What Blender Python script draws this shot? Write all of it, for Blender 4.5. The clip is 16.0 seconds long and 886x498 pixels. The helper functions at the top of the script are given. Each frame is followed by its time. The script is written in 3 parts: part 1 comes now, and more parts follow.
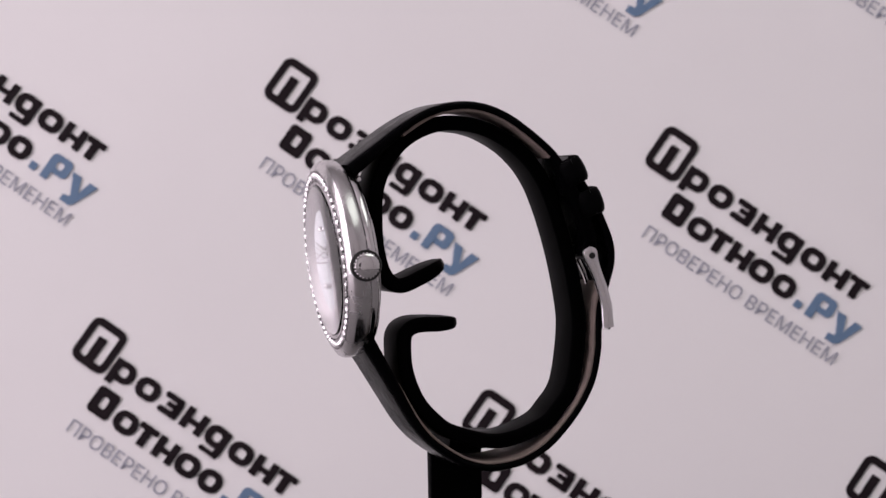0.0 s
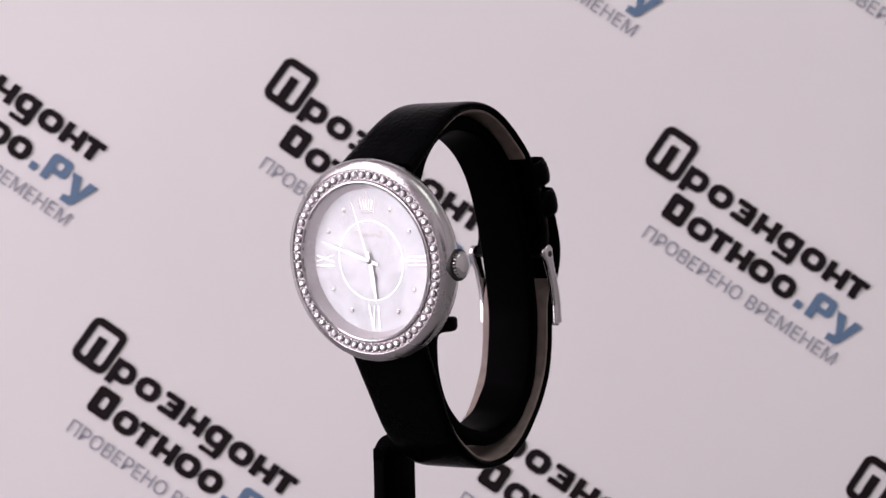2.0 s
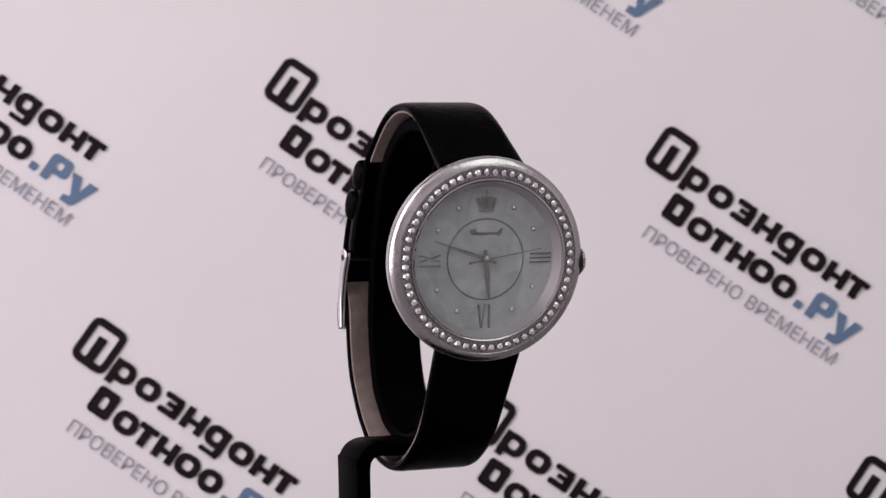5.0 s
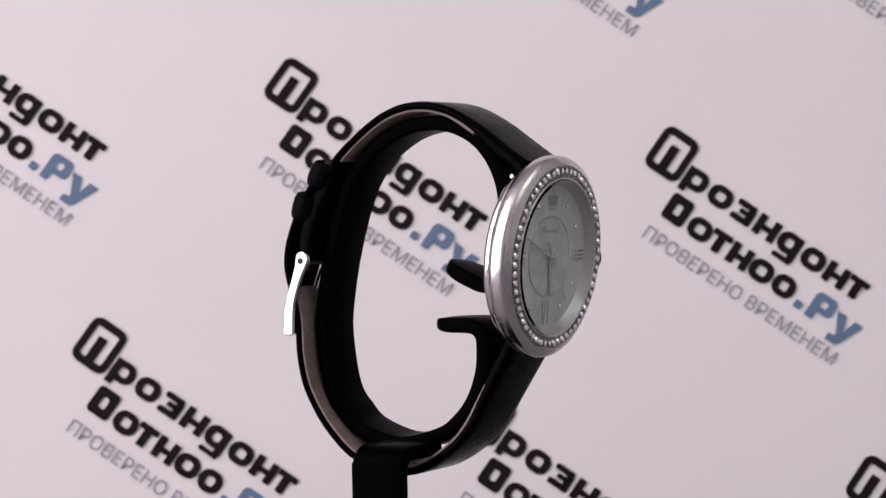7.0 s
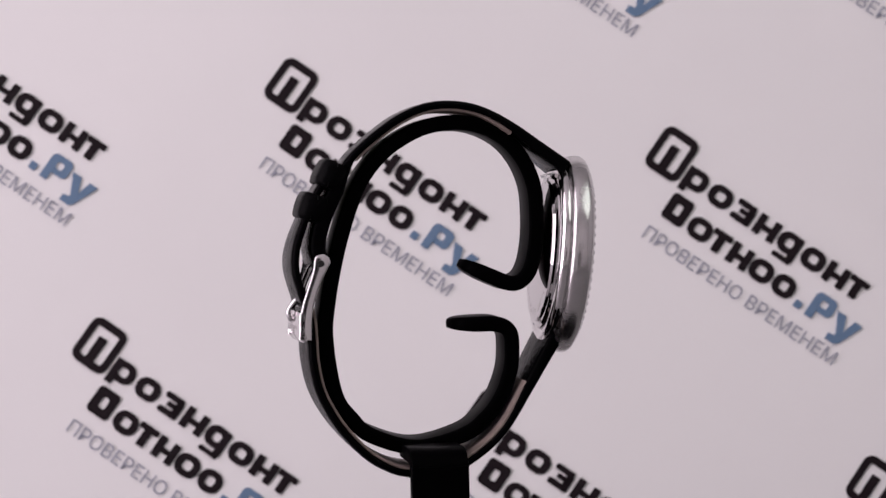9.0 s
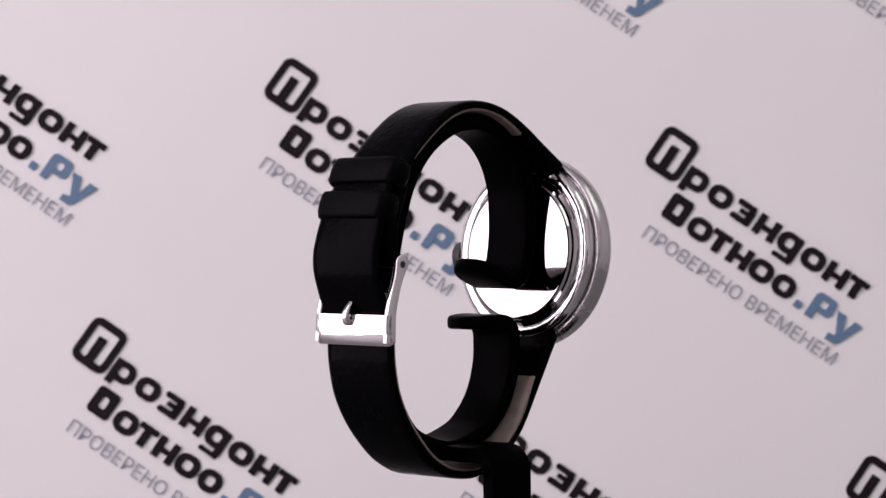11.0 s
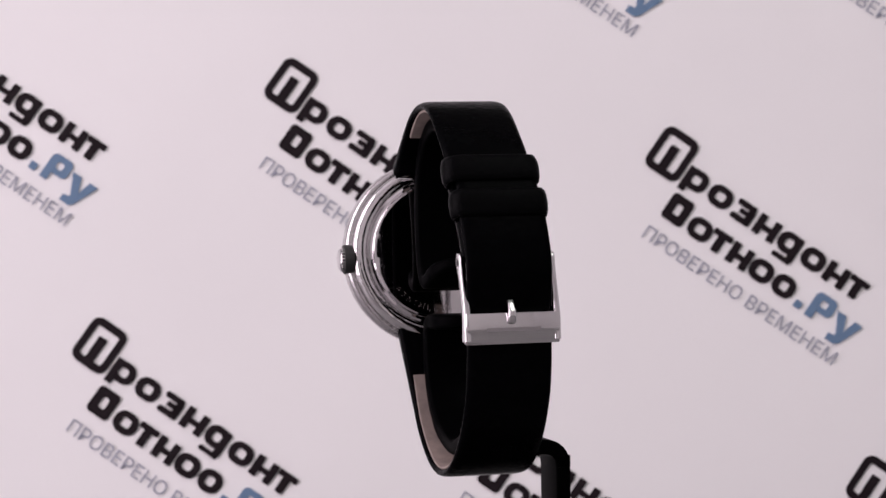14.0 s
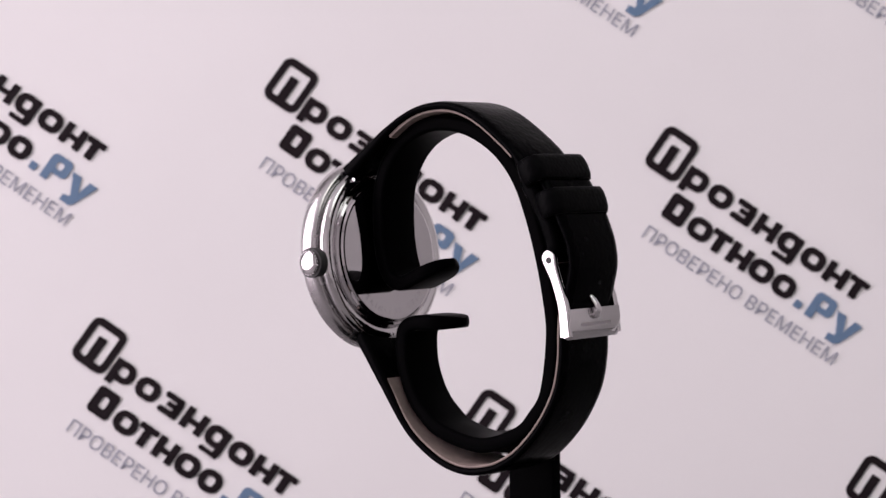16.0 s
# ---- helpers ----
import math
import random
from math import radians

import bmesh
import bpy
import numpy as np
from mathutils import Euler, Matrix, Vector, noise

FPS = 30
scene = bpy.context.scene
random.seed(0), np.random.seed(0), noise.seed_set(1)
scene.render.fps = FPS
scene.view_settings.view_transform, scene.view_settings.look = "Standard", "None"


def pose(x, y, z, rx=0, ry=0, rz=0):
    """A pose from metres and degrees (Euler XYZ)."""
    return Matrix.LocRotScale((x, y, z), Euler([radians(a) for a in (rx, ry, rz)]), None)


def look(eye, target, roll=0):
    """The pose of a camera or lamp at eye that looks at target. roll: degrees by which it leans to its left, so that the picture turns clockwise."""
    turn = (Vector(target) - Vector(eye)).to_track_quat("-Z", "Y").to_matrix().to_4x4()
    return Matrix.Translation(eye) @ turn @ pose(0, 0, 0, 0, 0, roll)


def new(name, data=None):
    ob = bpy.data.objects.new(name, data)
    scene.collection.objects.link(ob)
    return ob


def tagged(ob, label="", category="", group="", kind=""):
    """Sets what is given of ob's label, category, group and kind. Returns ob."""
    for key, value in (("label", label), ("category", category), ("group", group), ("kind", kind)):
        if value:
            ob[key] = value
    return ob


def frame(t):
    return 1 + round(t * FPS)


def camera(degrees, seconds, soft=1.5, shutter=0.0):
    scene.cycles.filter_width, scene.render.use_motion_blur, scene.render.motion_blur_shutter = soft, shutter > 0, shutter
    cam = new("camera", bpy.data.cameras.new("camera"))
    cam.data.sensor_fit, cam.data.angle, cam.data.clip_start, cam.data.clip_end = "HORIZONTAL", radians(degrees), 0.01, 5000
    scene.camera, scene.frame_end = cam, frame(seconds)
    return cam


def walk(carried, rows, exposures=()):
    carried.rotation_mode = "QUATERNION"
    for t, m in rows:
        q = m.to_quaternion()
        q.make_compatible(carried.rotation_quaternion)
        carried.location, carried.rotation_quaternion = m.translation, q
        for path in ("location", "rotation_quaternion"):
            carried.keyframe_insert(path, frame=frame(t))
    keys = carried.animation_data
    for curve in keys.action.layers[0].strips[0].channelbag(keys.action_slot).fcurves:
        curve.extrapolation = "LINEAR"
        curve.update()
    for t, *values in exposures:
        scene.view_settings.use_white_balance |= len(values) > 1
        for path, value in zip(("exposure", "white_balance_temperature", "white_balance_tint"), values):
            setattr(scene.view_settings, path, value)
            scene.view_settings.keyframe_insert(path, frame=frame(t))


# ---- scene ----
Z0 = 0.90          # height of the lens above the floor
MM = 0.001
TURN = 19.0852     # degrees per second of the display turntable
AXIS = -0.00045    # the turntable's axis, beside the lens
FRONT = 3.795      # seconds at which the dial faces the lens

cam = camera(22.034, 16.0, soft=1.5)
cam.data.dof.use_dof = True            # the watch is sharp, the banner behind it a little soft
cam.data.dof.focus_distance, cam.data.dof.aperture_fstop = 0.405, 70.0
EYE = pose(0, -0.420885, Z0, 0, 0, 0.2511) @ pose(0, 0, 0, 90 - 1.5496, 0, 0) @ pose(0, 0, 0, 0, 0, -1.0629)
walk(cam, [(0.0, EYE), (16.0, EYE)], exposures=[(0.0, -0.1), (1.5, -0.02), (3.5, -0.1), (6.5, 0.04), (8.6, -0.08), (11.5, 0.04), (12.5, 0.13), (13.2, -0.06), (13.5, -0.05), (14.0, 0.1), (16.0, 0.13)])

# ---------------------------------------------------------------- light
world = bpy.data.worlds.new("world")
scene.world = world
world.use_nodes = True
wb = world.node_tree.nodes["Background"]
wb.inputs[0].default_value = (0.80, 0.78, 0.80, 1)
wb.inputs[1].default_value = 0.25


def area(name, m, w, h, watts, color):
    data = bpy.data.lights.new(name, "AREA")
    data.shape, data.size, data.size_y, data.energy, data.color = "RECTANGLE", w, h, watts, color
    ob = new(name, data)
    ob.matrix_world = m
    return ob


# daylight in the opening of the window, and an added overhead fill lamp from the right
area("window_light", look((-0.95, -0.41, 1.47), (0, -0.41, 1.47)), 1.08, 1.6, 22.5, (1.0, 0.855, 0.95))
area("fill_light", look((0.7, -0.4, 2.25), (0.1, 0, 0.9)), 1.1, 1.1, 6.0, (0.93, 1.0, 0.92))


# ---------------------------------------------------------------- materials
def mat(name, color, rough=0.5, metal=0.0, **more):
    m = bpy.data.materials.new(name)
    m.use_nodes = True
    b = m.node_tree.nodes["Principled BSDF"]
    b.inputs["Base Color"].default_value = (*color, 1)
    b.inputs["Roughness"].default_value = rough
    b.inputs["Metallic"].default_value = metal
    for k, v in more.items():
        b.inputs[k.replace("_", " ")].default_value = v
    return m


def grain(m, scale, strength, distance, detail=4.0, voronoi=False):
    """Fine relief in object space."""
    nt = m.node_tree
    b = nt.nodes["Principled BSDF"]
    tc = nt.nodes.new("ShaderNodeTexCoord")
    tex = nt.nodes.new("ShaderNodeTexVoronoi" if voronoi else "ShaderNodeTexNoise")
    tex.inputs["Scale"].default_value = scale
    if not voronoi:
        tex.inputs["Detail"].default_value = detail
    bump = nt.nodes.new("ShaderNodeBump")
    bump.inputs["Strength"].default_value = strength
    bump.inputs["Distance"].default_value = distance
    nt.links.new(tc.outputs["Object"], tex.inputs["Vector"])
    nt.links.new(tex.outputs[0], bump.inputs["Height"])
    nt.links.new(bump.outputs["Normal"], b.inputs["Normal"])
    return m


def mottle(m, scale, low, high, slot="Base Color", detail=5.0, distortion=0.0):
    """Colour (or roughness) that wanders between two values."""
    nt = m.node_tree
    b = nt.nodes["Principled BSDF"]
    tc = nt.nodes.new("ShaderNodeTexCoord")
    tex = nt.nodes.new("ShaderNodeTexNoise")
    tex.inputs["Scale"].default_value = scale
    tex.inputs["Detail"].default_value = detail
    tex.inputs["Distortion"].default_value = distortion
    ramp = nt.nodes.new("ShaderNodeValToRGB")
    ramp.color_ramp.elements[0].position, ramp.color_ramp.elements[1].position = 0.3, 0.7
    lo = low if isinstance(low, tuple) else (low, low, low)
    hi = high if isinstance(high, tuple) else (high, high, high)
    ramp.color_ramp.elements[0].color, ramp.color_ramp.elements[1].color = (*lo, 1), (*hi, 1)
    nt.links.new(tc.outputs["Object"], tex.inputs["Vector"])
    nt.links.new(tex.outputs[0], ramp.inputs[0])
    nt.links.new(ramp.outputs[0], b.inputs[slot])
    return m


LEATHER = grain(mottle(mat("black_leather", (0.0012, 0.0012, 0.0015), 0.2, Specular_IOR_Level=0.012), 260, 0.14, 0.3, "Roughness"), 900, 0.22, 0.0002, voronoi=True)
LOOP = grain(mat("keeper_leather", (0.0015, 0.0015, 0.0018), 0.42, Specular_IOR_Level=0.022), 1100, 0.3, 0.0002, voronoi=True)
LINING = grain(mottle(mat("taupe_lining", (0.2, 0.16, 0.14), 0.7), 400, (0.17, 0.135, 0.12), (0.25, 0.2, 0.175)), 1500, 0.3, 0.0002)
STAND = mottle(mat("black_acrylic", (0.001, 0.001, 0.0012), 0.4, Specular_IOR_Level=0.005), 120, 0.3, 0.42, "Roughness")
STEEL = grain(mottle(mat("polished_steel", (0.66, 0.64, 0.65), 0.1, 1.0), 140, 0.06, 0.16, "Roughness"), 420, 0.3, 0.0004, 3.0)
BUCKLE = mottle(mat("buckle_steel", (0.66, 0.64, 0.65), 0.1, 1.0), 140, 0.06, 0.15, "Roughness")
MIRROR = mottle(mat("mirror_steel", (0.56, 0.535, 0.55), 0.03, 1.0), 200, 0.02, 0.06, "Roughness")
SETTING = grain(mat("stone_setting", (0.42, 0.40, 0.41), 0.3, 1.0), 2500, 0.5, 0.0002)
# one clear stone in three tones; sparkle and dark outline put into the colour
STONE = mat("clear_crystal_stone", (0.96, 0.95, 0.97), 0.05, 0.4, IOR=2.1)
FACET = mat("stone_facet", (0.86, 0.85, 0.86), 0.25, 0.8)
GIRDLE_SHADE = mat("shaded_girdle", (0.3, 0.29, 0.3), 0.15, 1.0)
SATIN = grain(mottle(mat("satin_steel", (0.56, 0.54, 0.55), 0.24, 1.0), 160, 0.16, 0.32, "Roughness"), 380, 0.35, 0.0003)
PEARL = mottle(mat("mother_of_pearl", (0.58, 0.595, 0.6), 0.55, 0.0, Specular_IOR_Level=0.08), 210, (0.385, 0.42, 0.43), (0.56, 0.595, 0.61), detail=3.0, distortion=1.2)
REHAUT = mat("brushed_inner_ring", (0.42, 0.405, 0.415), 0.45, 0.6)
MARK = mat("steel_marker", (0.5, 0.49, 0.5), 0.1, 1.0)
POINTER = mat("polished_pointer", (0.55, 0.54, 0.52), 0.08, 1.0)
ETCH = mat("etched_silver", (0.34, 0.335, 0.335), 0.4, 1.0)
CRYSTAL = mat("watch_glass", (1, 1, 1), 0.0, 0.0, Transmission_Weight=1.0, IOR=1.28)
DARK = mat("near_black", (0.01, 0.01, 0.01), 0.5)
SHEET = grain(mottle(mat("white_banner", (0.80, 0.79, 0.79), 0.55), 9, (0.785, 0.775, 0.777), (0.815, 0.805, 0.806)), 700, 0.06, 0.0003)
INK = mat("black_ink", (0.009, 0.005, 0.007), 0.55, Specular_IOR_Level=0.15)
BLUE = mat("blue_ink", (0.115, 0.19, 0.30), 0.5)
SLATE = mat("slate_ink", (0.30, 0.31, 0.37), 0.5)
WALL = grain(mottle(mat("wall_paint", (0.69, 0.68, 0.68), 0.8), 2.5, (0.65, 0.65, 0.65), (0.71, 0.71, 0.71)), 60, 0.1, 0.002)
WHITE_WALL = grain(mottle(mat("white_wall_paint", (0.85, 0.84, 0.84), 0.8), 2.5, (0.82, 0.81, 0.81), (0.88, 0.87, 0.87)), 60, 0.1, 0.002)
FLOOR = mottle(mat("floor_laminate", (0.42, 0.38, 0.34), 0.5), 3.0, (0.38, 0.34, 0.30), (0.46, 0.42, 0.38))
CAMERA = grain(mottle(mat("black_camera_plastic", (0.012, 0.012, 0.013), 0.45), 90, 0.4, 0.55, "Roughness"), 800, 0.2, 0.0003)
TABLE = mottle(mat("grey_tabletop", (0.2, 0.195, 0.195), 0.5), 6.0, (0.18, 0.175, 0.175), (0.22, 0.215, 0.215))


# ---------------------------------------------------------------- mesh helpers
def part(name, bm, material, parent=None, label="", m=None, smooth=40):
    """Links a bmesh (in millimetres where m is None or a watch pose) as one mesh object under a thing or part."""
    me = bpy.data.meshes.new(name)
    bm.normal_update()
    bm.to_mesh(me)
    bm.free()
    me.materials.append(material)
    if smooth:
        for p in me.polygons:
            p.use_smooth = True
        me.set_sharp_from_angle(angle=radians(smooth))
    ob = new(name, me)
    if parent is not None:
        ob.parent = parent
    if m is not None:
        ob.matrix_basis = m
    if label:
        ob["label"] = label
    return ob


def spline(pts, n=8):
    """Catmull-Rom through a few control points of any dimension."""
    p = [np.array(q, float) for q in pts]
    p = [2 * p[0] - p[1]] + p + [2 * p[-1] - p[-2]]
    out = []
    for k in range(1, len(p) - 2):
        for j in range(n):
            t = j / n
            a, b, c, d = p[k - 1], p[k], p[k + 1], p[k + 2]
            out.append(0.5 * (2 * b + (c - a) * t + (2 * a - 5 * b + 4 * c - d) * t * t + (3 * b - a - 3 * c + d) * t ** 3))
    out.append(p[-2])
    return out


def sweep(line, x0, width, inner, outer, corner=0.35, round_ends=0.0, edge=0.0):
    """A band along a line of (y, z) in millimetres; inner and outer are offsets along the line's left normal, width its breadth in x.
    Each may be a number or a function of the share of the length."""
    bm = bmesh.new()
    n = len(line)
    length = [0.0]
    for k in range(1, n):
        length.append(length[-1] + float(np.linalg.norm(line[k] - line[k - 1])))
    rings = []
    for k in range(n):
        s = length[k] / length[-1]
        t = line[min(k + 1, n - 1)] - line[max(k - 1, 0)]
        t = t / np.linalg.norm(t)
        nrm = np.array([-t[1], t[0]])
        lo = inner(s) if callable(inner) else inner
        hi = outer(s) if callable(outer) else outer
        w = width(s) if callable(width) else width
        xm = x0(s) if callable(x0) else x0
        shrink = 1.0
        if round_ends:
            e = min(length[k], length[-1] - length[k])
            if e < round_ends:
                shrink = max(0.12, math.sqrt(max(0.0, 1 - (1 - e / round_ends) ** 2)))
        thin = 0.45 + 0.55 * shrink
        mid, half = (lo + hi) / 2, abs(hi - lo) / 2 * thin
        ring = []
        cr = min(corner, half * 0.9)
        for sx, sn in ((1, 1), (-1, 1), (-1, -1), (1, -1)):
            for a in (0, 30, 60, 90):
                a = a if sx * sn > 0 else 90 - a
                rx = min(edge if edge and sn > 0 else cr, w / 2 * shrink * 0.9)
                dx = (w / 2 * shrink - rx + rx * math.cos(radians(a))) * sx
                dn = (half - cr + cr * math.sin(radians(a))) * sn
                q = line[k] + nrm * (mid + dn)
                ring.append(bm.verts.new((xm + dx, q[0], q[1])))
        rings.append(ring)
    m = len(rings[0])
    for k in range(n - 1):
        for j in range(m):
            bm.faces.new((rings[k][j], rings[k][(j + 1) % m], rings[k + 1][(j + 1) % m], rings[k + 1][j]))
    bm.faces.new(rings[0])
    bm.faces.new(rings[-1][::-1])
    bmesh.ops.recalc_face_normals(bm, faces=bm.faces)
    return bm


def lathe(profile, segs=96, closed=True):
    """Turns (radius, height) points round the z axis; a closed ring, or a solid when it starts and ends on the axis."""
    bm = bmesh.new()
    rows = []
    for r, h in profile:
        if r < 1e-6:
            rows.append([bm.verts.new((0, 0, h))])
        else:
            rows.append([bm.verts.new((r * math.cos(2 * math.pi * j / segs), r * math.sin(2 * math.pi * j / segs), h)) for j in range(segs)])
    pairs = list(zip(rows, rows[1:]))
    if closed and len(rows[0]) > 1:
        pairs.append((rows[-1], rows[0]))
    for a, b in pairs:
        for j in range(segs):
            i = (j + 1) % segs
            if len(a) == 1 and len(b) == 1:
                continue
            if len(a) == 1:
                bm.faces.new((a[0], b[j], b[i]))
            elif len(b) == 1:
                bm.faces.new((a[j], a[i], b[0]))
            else:
                bm.faces.new((a[j], a[i], b[i], b[j]))
    bmesh.ops.recalc_face_normals(bm, faces=bm.faces)
    return bm


def block(x0, x1, y0, y1, z0, z1, bevel=0.0, seg=2):
    bm = bmesh.new()
    bmesh.ops.create_cube(bm, size=1.0)
    for v in bm.verts:
        v.co = Vector(((x0 + x1) / 2 + v.co.x * (x1 - x0), (y0 + y1) / 2 + v.co.y * (y1 - y0), (z0 + z1) / 2 + v.co.z * (z1 - z0)))
    if bevel:
        bmesh.ops.bevel(bm, geom=list(bm.edges), offset=bevel, segments=seg, affect="EDGES", profile=0.5)
    return bm


def plate(outline, h0, h1):
    """A flat piece with an outline of (x, y), from height h0 to h1."""
    bm = bmesh.new()
    lo = [bm.verts.new((x, y, h0)) for x, y in outline]
    hi = [bm.verts.new((x, y, h1)) for x, y in outline]
    bm.faces.new(lo[::-1])
    bm.faces.new(hi)
    for j in range(len(lo)):
        i = (j + 1) % len(lo)
        bm.faces.new((lo[j], lo[i], hi[i], hi[j]))
    bmesh.ops.recalc_face_normals(bm, faces=bm.faces)
    return bm


def bar(x0, y0, x1, y1, w, h0, h1):
    d = Vector((x1 - x0, y1 - y0)).normalized() * (w / 2)
    n = Vector((-d.y, d.x))
    return plate([(x0 - n.x, y0 - n.y), (x1 - n.x, y1 - n.y), (x1 + n.x, y1 + n.y), (x0 + n.x, y0 + n.y)], h0, h1)


def rounded(x0, x1, y0, y1, r, n=5):
    """Outline of a rectangle with round corners, anticlockwise."""
    out = []
    for cx, cy, a0 in ((x1 - r, y1 - r, 0), (x0 + r, y1 - r, 90), (x0 + r, y0 + r, 180), (x1 - r, y0 + r, 270)):
        for k in range(n + 1):
            a = radians(a0 + 90 * k / n)
            out.append((cx + r * math.cos(a), cy + r * math.sin(a)))
    return out


def frame_plate(outer, inner, h0, h1):
    """A flat frame between two outlines with the same number of points."""
    bm = bmesh.new()
    n = len(outer)
    v = [[bm.verts.new((x, y, h)) for x, y in o] for o in (outer, inner) for h in (h0, h1)]
    ol, oh, il, ih = v
    for j in range(n):
        i = (j + 1) % n
        bm.faces.new((oh[j], oh[i], ih[i], ih[j]))
        bm.faces.new((ol[i], ol[j], il[j], il[i]))
        bm.faces.new((ol[j], ol[i], oh[i], oh[j]))
        bm.faces.new((il[i], il[j], ih[j], ih[i]))
    bmesh.ops.recalc_face_normals(bm, faces=bm.faces)
    return bm


S = Matrix.Diagonal((MM, MM, MM, 1))


def mm(bm):
    bmesh.ops.transform(bm, matrix=S, verts=bm.verts)
    return bm


# ---------------------------------------------------------------- the room
def slab(name, x0, x1, y0, y1, z0, z1, material, label):
    return tagged(part(name, block(x0, x1, y0, y1, z0, z1), material, smooth=0), label, name.split("_")[0], kind="structure")


slab("floor", -1.1, 1.6, -1.8, 1.4, -0.1, 0.0, FLOOR, "plain floor under the photo table")
slab("ceiling", -1.1, 1.6, -1.8, 1.4, 2.4, 2.5, WALL, "plain white painted ceiling")
slab("wall_north", -1.1, 1.6, 1.4, 1.5, 0.0, 2.4, WALL, "plain pale painted wall")
slab("wall_south", -1.1, 1.6, -1.9, -1.8, 0.0, 2.4, WHITE_WALL, "plain white painted wall")
slab("wall_east", 1.6, 1.7, -1.9, 1.5, 0.0, 2.4, WALL, "plain pale painted wall")


def west_wall():
    """Wall with a wide window opening."""
    y0, y1, z0, z1 = -1.0, 0.18, 0.65, 2.33
    bm = frame_plate([(-1.9, 0), (1.5, 0), (1.5, 2.4), (-1.9, 2.4)], [(y0, z0), (y1, z0), (y1, z1), (y0, z1)], -1.1, -1.0)
    for v in bm.verts:
        v.co = Vector((v.co.z, v.co.x, v.co.y))
    bmesh.ops.recalc_face_normals(bm, faces=bm.faces)
    tagged(part("wall_west", bm, WALL, smooth=0), "pale painted wall with a window opening", "wall", kind="structure")


west_wall()


def photo_table():
    t = tagged(new("photo_table"), "grey photo table under the display stand", "table")
    part("tabletop", block(-0.55, 0.55, -0.75, 0.6, 0.72, 0.75, 0.004), TABLE, t)
    for x in (-0.5, 0.5):
        for y in (-0.7, 0.55):
            part("leg", block(x - 0.02, x + 0.02, y - 0.02, y + 0.02, 0.0, 0.72, 0.002), TABLE, t)


photo_table()


def video_camera():
    """The black camera that looks at the watch, on a short table tripod."""
    c = tagged(new("video_camera"), "black video camera on a short table tripod", "camera")
    part("body", block(-0.07, 0.07, -0.52, -0.452, Z0 - 0.055, Z0 + 0.05, 0.008, 3), CAMERA, c)
    bm = lathe([(0, 0), (0.034, 0), (0.034, 0.022), (0.031, 0.026), (0.026, 0.024), (0.024, 0.012), (0, 0.012)], 40)
    part("lens_barrel", bm, CAMERA, c, m=pose(0, -0.453, Z0, -90, 0, 0))
    part("column", lathe([(0, 0.81), (0.012, 0.81), (0.012, Z0 - 0.05), (0, Z0 - 0.05)], 20), CAMERA, c, m=pose(0, -0.486, 0))
    for k in range(3):
        bm = block(-0.007, 0.007, 0.0, 0.105, -0.006, 0.006, 0.003)
        part("leg", bm, CAMERA, c, m=pose(0, -0.486, 0.815, 0, 0, 60 + 120 * k) @ pose(0, 0, 0, -33, 0, 0))


video_camera()

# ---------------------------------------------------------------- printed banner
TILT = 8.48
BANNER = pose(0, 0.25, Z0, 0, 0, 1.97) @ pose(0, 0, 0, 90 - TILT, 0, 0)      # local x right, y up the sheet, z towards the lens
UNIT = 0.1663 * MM


